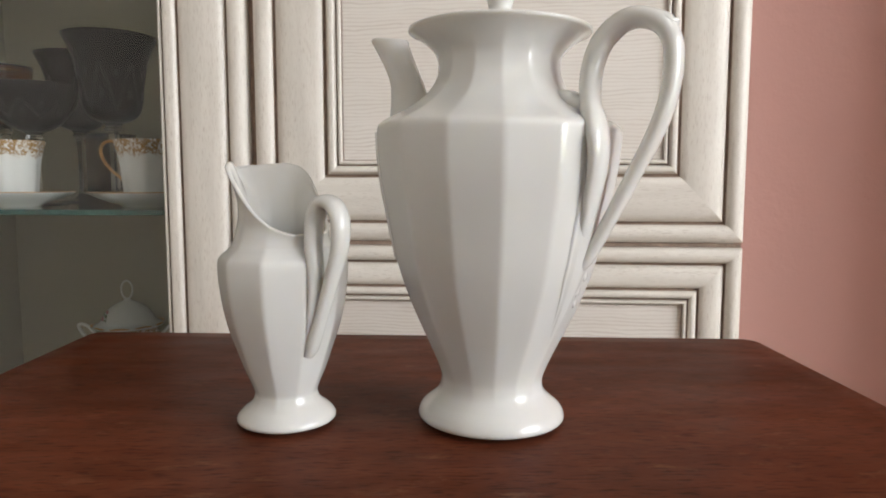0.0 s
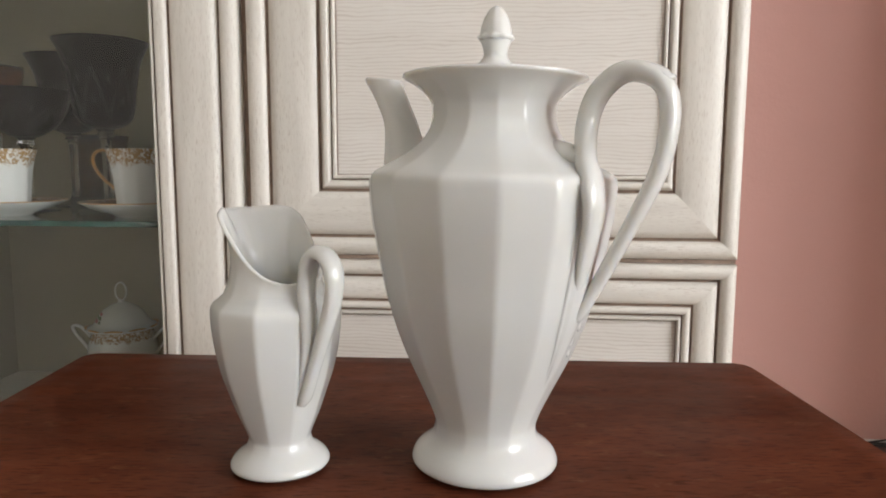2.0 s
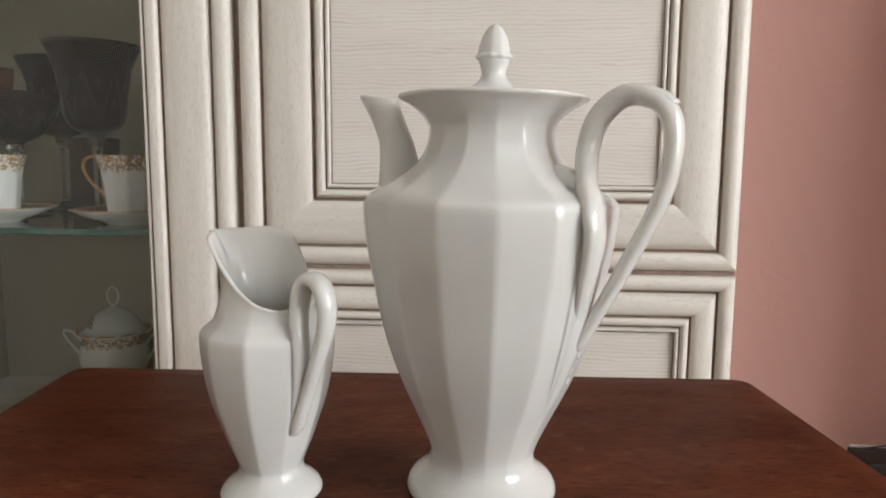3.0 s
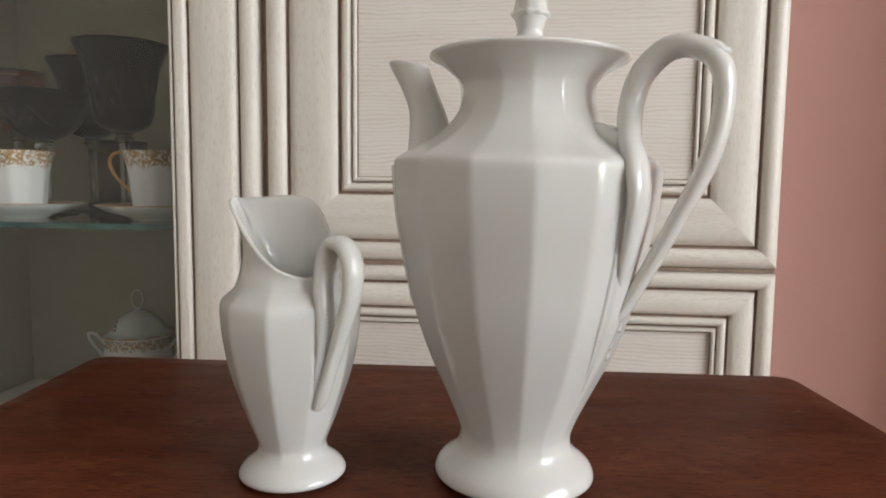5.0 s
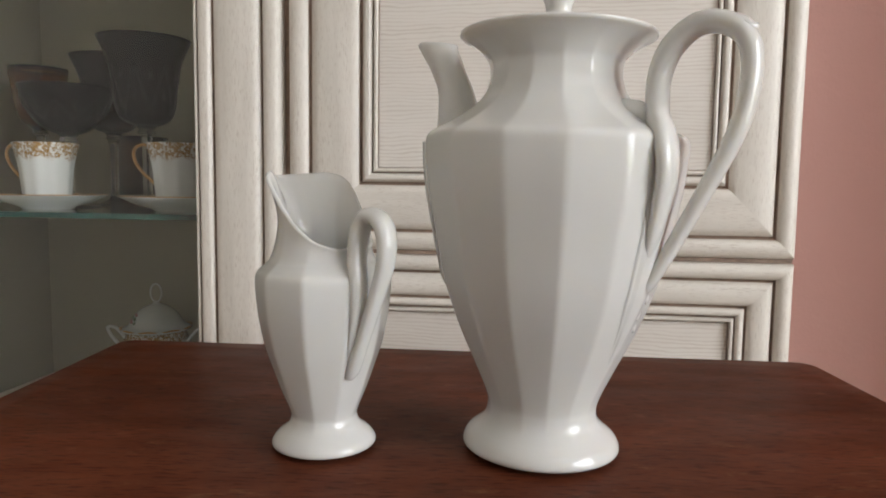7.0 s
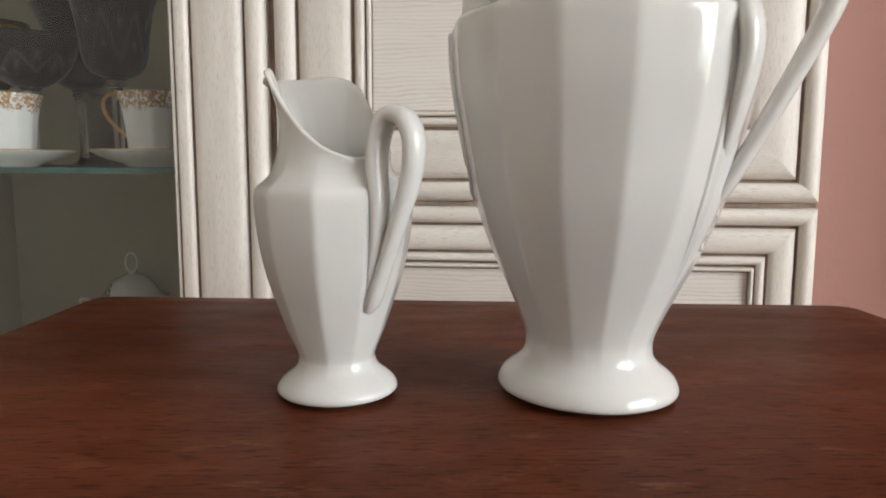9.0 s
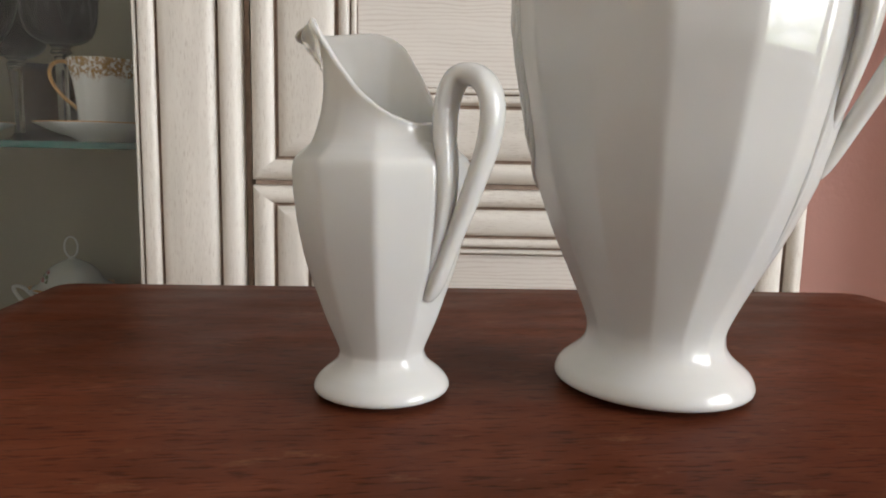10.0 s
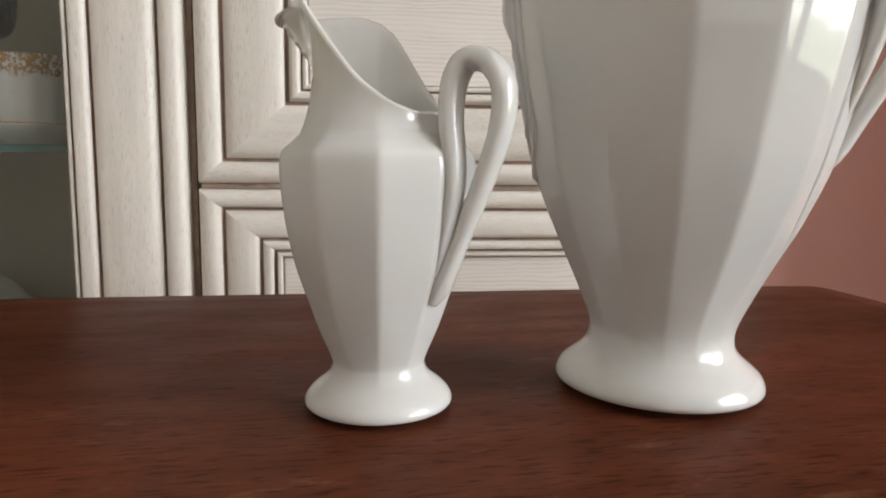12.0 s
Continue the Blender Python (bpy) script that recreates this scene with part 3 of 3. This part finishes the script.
    bud = [(0.0066, 0.1988), (0.0078, 0.1996), (0.0080, 0.2006), (0.0072, 0.2016), (0.0068, 0.2040), (0.0060, 0.2070), (0.0046, 0.2102), (0.0028, 0.2128), (0.0010, 0.2140)]
    rings = []
    for r, z in smooth_line(bud, 3):
        g = 0.05 if z < 0.2012 else 0.008
        rings.append([(r * (1 + g * math.cos(10 * t)) * math.cos(t), r * (1 + g * math.cos(10 * t)) * math.sin(t), z) for t in [2 * math.pi * j / 60 for j in range(60)]])
    v, f = skin(rings)
    linked("finial", mesh_of("finial", v, f, CHINA), lid_ob)


CR_R = [0.0170, 0.0188, 0.0222, 0.0230, 0.0220, 0.0198, 0.0174, 0.0156, 0.0147, 0.0149, 0.0189, 0.0222, 0.0256, 0.0280, 0.0294, 0.0299, 0.0298, 0.0287, 0.0262, 0.0238]
CR_Z = [0.0000, 0.0010, 0.0020, 0.0034, 0.0056, 0.0078, 0.0097, 0.0116, 0.0140, 0.0168, 0.0262, 0.0355, 0.0455, 0.0560, 0.0660, 0.0725, 0.0772, 0.0798, 0.0820, 0.0842]


def creamer():
    n = 10
    jug = thing("cream_jug", "small white faceted porcelain cream jug with high lip", "cream jug", (0.2279, 0.3226, TZ), CR_AZ)
    # in the jug's own axes the handle lies along +x and the lip along -x
    turn = radians(CR_EDGE - CR_AZ)
    angs = [a + turn for a in polygon_angles(n)]
    rings = []
    for r, z in smooth_line(list(zip(CR_R, CR_Z)), 3):
        k = interp(z, [0.008, 0.018, 0.035, 0.078, 0.086], [0.0, 0.5, 1.0, 1.0, 0.55])
        rings.append([(r * (1 - k + k * facet(a - turn, n)) * math.cos(a), r * (1 - k + k * facet(a - turn, n)) * math.sin(a), z) for a in angs])
    rim_z = lambda phi: interp(phi if phi <= 180 else 360 - phi, [0, 6, 14, 28, 45, 65, 85, 105, 130, 155, 180], [0.1188, 0.1206, 0.1212, 0.1218, 0.1224, 0.1200, 0.1088, 0.0993, 0.0925, 0.0896, 0.0904])
    soft = lambda f, phi: sum(f(abs(phi + d)) for d in (-6, -4, -2, 0, 2, 4, 6)) / 7
    rim_r = lambda phi: interp(phi if phi <= 180 else 360 - phi, [0, 6, 14, 28, 45, 65, 85, 105, 130, 155, 180], [0.0385, 0.0356, 0.0306, 0.0254, 0.0236, 0.0256, 0.0229, 0.0208, 0.0215, 0.0210, 0.0195])

    zr, rr = lambda phi: soft(rim_z, phi), lambda phi: soft(rim_r, phi)

    def throat(s, a, thick):
        phi = abs((math.degrees(a) - 180 + 180) % 360 - 180)
        ctrl = interp(phi, [0, 60, 110, 180], [0.0150, 0.0158, 0.0195, 0.0215])
        r0 = 0.0237 * (1 - 0.55 + 0.55 * facet(a - turn, n))
        r = (1 - s) ** 2 * r0 + 2 * s * (1 - s) * ctrl + s * s * rr(phi)
        z = 0.0840 + s * (zr(phi) - 0.0840)
        return ((r - thick) * math.cos(a), (r - thick) * math.sin(a), z)

    for k in range(1, 15):
        rings.append([throat(k / 14, a, 0) for a in angs])
    rings.append([(lambda p: (p[0], p[1], p[2] + 0.0007))(throat(1, a, 0.0010)) for a in angs])
    for k in range(14, -1, -1):
        rings.append([throat(k / 14, a, 0.0021) for a in angs])
    for r, z in ((0.0262, 0.079), (0.0268, 0.070), (0.0240, 0.052), (0.0160, 0.030), (0.0060, 0.024)):
        rings.append([(r * math.cos(a), r * math.sin(a), z) for a in angs])
    v, f = skin(rings)
    body = linked("body", mesh_of("body", v, f, CHINA), jug)
    pts = smooth_line([(0.0235, 0.0440, 0.0014, 0.0032), (0.0275, 0.0570, 0.0020, 0.0037), (0.0296, 0.0690, 0.0026, 0.0041), (0.0293, 0.0785, 0.0030, 0.0044), (0.0279, 0.0870, 0.0033, 0.0046), (0.0272, 0.0940, 0.0034, 0.0048), (0.0280, 0.1002, 0.0035, 0.0050), (0.0310, 0.1044, 0.0035, 0.0052), (0.0368, 0.1038, 0.0035, 0.0052), (0.0410, 0.0990, 0.0035, 0.0050), (0.0420, 0.0918, 0.0034, 0.0047), (0.0400, 0.0815, 0.0032, 0.0043), (0.0355, 0.0685, 0.0029, 0.0038), (0.0297, 0.0540, 0.0026, 0.0035), (0.0242, 0.0410, 0.0026, 0.0036), (0.0212, 0.0360, 0.0018, 0.0028)], 6)
    v, f = skin(tube(twisted(pts, ((0, -12), (0.25, -12), (0.5, -4), (0.72, -4), (1, -11))), [(p[2], p[3]) for p in pts], 18))
    handle = linked("handle", mesh_of("handle", v, f, CHINA), jug)
    pts = smooth_line([(0.0300, 0.1030, 0.0010, 0.0028), (0.0360, 0.1046, 0.0028, 0.0042), (0.0400, 0.1018, 0.0030, 0.0038), (0.0426, 0.1014, 0.0009, 0.0015)], 5)
    v, f = skin(tube(bent([(p[0], p[1]) for p in pts], -5), [(p[2], p[3]) for p in pts], 12))
    linked("thumb_leaf", mesh_of("thumb_leaf", v, f, CHINA), handle)
    lip = [throat(1, radians(180 + d), 0.0006) for d in range(-30, 31, 3)]
    v, f = skin(tube(lip, [(0.0004 + 0.0011 * math.cos(radians(d * 3.0)) ** 4, 0.0004 + 0.0011 * math.cos(radians(d * 3.0)) ** 4) for d in range(-30, 31, 3)], 10, (0, 0, 1)))
    linked("lip", mesh_of("lip", v, f, CHINA), body)
    # leaf relief under the lip
    for k in range(6):
        z = 0.1155 - 0.0032 * k
        rise = zr(0) - 0.084
        s = (z - 0.084) / rise
        w = 0.0017 - 0.0001 * k
        v, f = skin([[(throat(s + 1.1 * w * q * math.sin(t) / rise, math.pi, 0)[0] - h, w * q * math.cos(t), z + 1.1 * w * q * math.sin(t)) for t in [2 * math.pi * j / 10 for j in range(10)]] for q, h in ((1.0, -0.0002), (0.8, 0.0006), (0.1, 0.0011))])
        linked("relief_leaf", mesh_of("relief_leaf", v, f, CHINA), body)


CR_AZ, CR_EDGE = -33.0, -90.0
coffee_pot()
creamer()


# ---------------------------------------------------------------- china and glass behind the pane
def cup_and_saucer(x, y, rz):
    s = thing("saucer", "white scalloped saucer with a gold line under a cup", "saucer", (x, y, SHELF_Z), 0, "saucers on the glass shelf")
    prof = [(0.024, 0), (0.026, 0.0015), (0.030, 0.004), (0.046, 0.009), (0.058, 0.0155), (0.0592, 0.0165), (0.0580, 0.0168), (0.044, 0.0105), (0.024, 0.0065), (0.002, 0.006)]
    rings = [[(r * (1 + 0.025 * math.cos(10 * t) * (r / 0.059) ** 3) * math.cos(t), r * (1 + 0.025 * math.cos(10 * t) * (r / 0.059) ** 3) * math.sin(t), z) for t in [2 * math.pi * j / 80 for j in range(80)]] for r, z in prof]
    v, f = skin(rings)
    linked("dish", mesh_of("dish", v, f, WHITE_CHINA), s)
    ring = [((0.0588 * (1 + 0.025 * math.cos(10 * t))) * math.cos(t), (0.0588 * (1 + 0.025 * math.cos(10 * t))) * math.sin(t), 0.0168) for t in [2 * math.pi * j / 80 for j in range(81)]]
    v, f = skin(tube(ring, [(0.0006, 0.0006)] * 81, 6, (0, 0, 1)))
    linked("gold_line", mesh_of("gold_line", v, f, GOLD), s, "worn gold line")
    rows = [[(r * math.cos(t), r * math.sin(t), z + 0.0004) for t in [2 * math.pi * j / 80 for j in range(80)]] for r, z in ((0.0440, 0.0105), (0.0500, 0.0133), (0.0560, 0.0160))]
    v, f = skin(rows, False)
    linked("rim_pattern", mesh_of("rim_pattern", v, f, LACE), s, "brown and gold lace round the inside")
    c = thing("cup", "white china cup with ragged gold lace at the rim", "cup", (x, y, SHELF_Z + 0.0068), rz, "cups on the glass shelf")
    prof = smooth_line([(0.019, 0), (0.0225, 0.0015), (0.0235, 0.006), (0.0250, 0.022), (0.0275, 0.045), (0.0325, 0.0655)], 4)
    prof = [tuple(p) for p in prof] + [(0.0322, 0.0662), (0.0312, 0.0650), (0.0262, 0.045), (0.0235, 0.020), (0.0215, 0.006), (0.002, 0.004)]
    v, f = skin([[(r * (1 + 0.02 * math.cos(10 * t)) * math.cos(t), r * (1 + 0.02 * math.cos(10 * t)) * math.sin(t), z) for t in [2 * math.pi * j / 60 for j in range(60)]] for r, z in prof])
    linked("bowl", mesh_of("bowl", v, f, GILT_CUP), c)
    pts = smooth_line([(0.0300, 0.0615), (0.037, 0.0650), (0.0455, 0.0625), (0.0490, 0.0545), (0.0460, 0.0440), (0.0380, 0.0335), (0.0300, 0.0265), (0.0248, 0.0215)], 5)
    v, f = skin(tube(bent([tuple(p) for p in pts]), [(0.0017, 0.0022)] * len(pts), 10))
    linked("handle", mesh_of("handle", v, f, GOLD), c, "gilded loop handle")


cup_and_saucer(-0.060, 0.734, 186)
cup_and_saucer(-0.216, 0.735, 178)


def goblet(x, y, label, bowl, stem_top, mat, rz=0):
    g = thing("goblet", label, "goblet", (x, y, SHELF_Z), rz, "goblets on the glass shelf")
    rad = bowl[-1][0]
    outer = [tuple(p) for p in smooth_line(bowl, 4)]
    inner = [(max(r - 0.0016, 0.001), z + (0.003 if i < 3 else 0)) for i, (r, z) in enumerate(outer)][::-1]
    v, f = skin(lathe(outer + inner, 56))
    b = linked("bowl", mesh_of("bowl", v, f, mat), g, "dark smoky bowl" if mat is SMOKE else "")
    stem = [tuple(p) for p in smooth_line([(0.0330, 0.0), (0.0335, 0.0018), (0.018, 0.004), (0.0070, 0.010), (0.0055, 0.035), (0.0062, stem_top - 0.014), (0.0105, stem_top - 0.007), (0.0085, stem_top - 0.003), (0.0120, stem_top + 0.001)], 4)]
    v, f = skin(lathe(stem, 32))
    linked("stem", mesh_of("stem", v, f, STEM), g, "clear faceted stem and foot")
    if mat is not SMOKE:
        return
    z0, z1 = bowl[2][1] + 0.002, bowl[-2][1] - 0.010
    rs, zs = [p[0] for p in outer], [p[1] for p in outer]
    folds = 7
    for k in range(folds):
        for s in (-1, 1):
            for shift in (-0.035, 0.035):
                path = []
                for j in range(9):
                    t = j / 8
                    z = z0 + (z1 - z0) * t
                    a = 2 * math.pi * (k + shift + s * 0.5 * t) / folds
                    r = interp(z, zs, rs) - 0.0001
                    path.append((r * math.cos(a), r * math.sin(a), z))
                v, f = skin(tube(path, [(0.00045, 0.00045)] * 9, 5, (0, 0.1, 1)))
                linked("cut_line", mesh_of("cut_line", v, f, CUT), b)
        # a lens-shaped cut and a star of short cuts inside each diamond
        for z, a in ((z0 + 0.36 * (z1 - z0), 2 * math.pi * (k + 0.5) / folds), (z0 + 0.78 * (z1 - z0), 2 * math.pi * k / folds)):
            for spoke in range(4):
                w = math.pi * spoke / 4
                path = []
                for u in (-1, -0.5, 0, 0.5, 1):
                    zz = z + 0.0095 * u * math.cos(w)
                    r = interp(zz, zs, rs) - 0.0001
                    aa = a + 0.0060 * u * math.sin(w) / r
                    path.append((r * math.cos(aa), r * math.sin(aa), zz))
                v, f = skin(tube(path, [(0.0001, 0.0001), (0.0004, 0.0004), (0.0006, 0.0006), (0.0004, 0.0004), (0.0001, 0.0001)], 5, (0.1, 0.2, 1)))
                linked("star_cut", mesh_of("star_cut", v, f, CUT), b)


TALL = [(0.003, 0.098), (0.018, 0.101), (0.0295, 0.109), (0.0345, 0.123), (0.0370, 0.148), (0.0428, 0.178), (0.0535, 0.2020)]
goblet(-0.148, 0.822, "tall smoky black cut-glass goblet on a clear stem", TALL, 0.098, SMOKE)
goblet(-0.262, 0.932, "tall smoky black cut-glass goblet behind another", TALL, 0.098, SMOKE, 14)
COUPE = [(0.003, 0.088), (0.018, 0.091), (0.034, 0.102), (0.0450, 0.118), (0.0512, 0.135), (0.0530, 0.1460)]
goblet(-0.250, 0.820, "wide smoky black cut-glass coupe on a clear stem", COUPE, 0.088, SMOKE, 7)
goblet(-0.425, 1.000, "amber glass goblet at the back of the shelf", [(0.003, 0.11), (0.02, 0.115), (0.030, 0.130), (0.035, 0.16), (0.0410, 0.2000)], 0.11, AMBER)


def tumbler(x, y):
    g = thing("tumbler", "brown tinted glass tumbler behind the cup", "glass", (x, y, SHELF_Z))
    outer = [(0.030, 0), (0.033, 0.002), (0.036, 0.03), (0.041, 0.085), (0.043, 0.100)]
    inner = [(0.0415, 0.1005), (0.039, 0.085), (0.034, 0.03), (0.030, 0.008), (0.002, 0.007)]
    v, f = skin(lathe(outer + inner, 40))
    linked("wall", mesh_of("wall", v, f, BROWN), g)


tumbler(-0.285, 1.030)


def sugar_bowl(x, y):
    b = thing("sugar_bowl", "white lidded china sugar bowl with flowers and gold scrolls", "sugar bowl", (x, y, LOW_Z), 5)
    b.scale = (0.98, 0.98, 0.98)
    prof = [(0.026, 0), (0.028, 0.004), (0.024, 0.012), (0.040, 0.035), (0.052, 0.065), (0.050, 0.090), (0.044, 0.104), (0.046, 0.108), (0.043, 0.108)]
    v, f = skin(lathe([tuple(p) for p in smooth_line(prof, 3)], 48))
    linked("body", mesh_of("body", v, f, GILT_LID), b)
    lid = [(0.050, 0.1085), (0.0545, 0.1105), (0.0500, 0.1130), (0.0435, 0.1165), (0.0385, 0.1235), (0.034, 0.131), (0.026, 0.140), (0.014, 0.147), (0.006, 0.150), (0.004, 0.153)]
    v, f = skin(lathe([tuple(p) for p in smooth_line(lid, 3)], 48))
    lo = linked("lid", mesh_of("lid", v, f, WHITE_CHINA), b)
    ring = [(0.009 * math.cos(t), 0, 0.167 + 0.0145 * math.sin(t)) for t in [2 * math.pi * j / 28 for j in range(29)]]
    v, f = skin(tube(ring, [(0.0014, 0.0016)] * 29, 8, (0, 1, 0)))
    linked("ring_knob", mesh_of("ring_knob", v, f, WHITE_CHINA), lo, "open ring knob")
    edge = [((0.0520 + 0.0016 * math.cos(9 * t)) * math.cos(t), (0.0520 + 0.0016 * math.cos(9 * t)) * math.sin(t), 0.1120 + 0.0012 * math.cos(9 * t)) for t in [2 * math.pi * j / 72 for j in range(73)]]
    v, f = skin(tube(edge, [(0.0022, 0.0014)] * 73, 6, (0, 0, 1)))
    linked("gold_line", mesh_of("gold_line", v, f, GOLD), lo, "gold scroll line")
    for s in (-1, 1):
        pts = smooth_line([(0.048, 0.088), (0.066, 0.108), (0.080, 0.110), (0.076, 0.098), (0.062, 0.080), (0.050, 0.062)], 4)
        v, f = skin(tube(bent([tuple(p) for p in pts], 0 if s > 0 else 180), [(0.0026, 0.0032)] * len(pts), 10))
        linked("handle", mesh_of("handle", v, f, WHITE_CHINA), b)
    for a, z, w, mat in ((-138, 0.122, 0.0060, FLOWER), (-128, 0.127, 0.0050, LEAF), (-133, 0.133, 0.0045, FLOWER), (-122, 0.121, 0.0042, LEAF), (-146, 0.129, 0.0040, LEAF)):
        az = radians(a)
        r = interp(z, [0.116, 0.128, 0.139], [0.042, 0.036, 0.028])
        v, f = skin([[(r * math.cos(az) + h * math.cos(az) - w * q * (1 + 0.25 * math.cos(5 * t)) * math.sin(az) * math.cos(t), r * math.sin(az) + h * math.sin(az) + w * q * (1 + 0.25 * math.cos(5 * t)) * math.cos(az) * math.cos(t), z + w * q * (1 + 0.25 * math.cos(5 * t)) * math.sin(t)) for t in [2 * math.pi * j / 20 for j in range(20)]] for q, h in ((1.0, -0.0016), (0.7, 0.0004), (0.1, 0.0007))])
        linked("flower" if mat is FLOWER else "leaf", mesh_of("flower", v, f, mat), lo, "painted rose" if mat is FLOWER else "painted green leaf")


sugar_bowl(-0.262, 1.030)


# ---------------------------------------------------------------- by the pink wall
def socket_box():
    """A wall box with a loop of cable beside the cabinet."""
    b = thing("junction_box", "black box with white edge and cable on the pink wall", "junction box", (1.006, Y1, 0.428))
    part("housing", box(-0.075, 0.07, -0.07, 0.0, -0.055, 0.0, 0.004), BLACK, b)
    part("cover", box(-0.072, 0.073, -0.006, 0.0, 0.0005, 0.0040, 0.001), PLASTIC, b, "thin white back edge")
    pts = smooth_line([(0.02, -0.02, 0.006), (0.00, -0.05, 0.030), (-0.05, -0.055, 0.024), (-0.098, -0.05, 0.012), (-0.06, -0.058, 0.016), (0.0, -0.06, 0.014), (0.04, -0.03, 0.006)], 8)
    v, f = skin(tube([tuple(p) for p in pts], [(0.0015, 0.0015)] * len(pts), 8, (0, 1, 0.2)))
    linked("cable", mesh_of("cable", v, f, BLACK), b, "looped black cable")


socket_box()
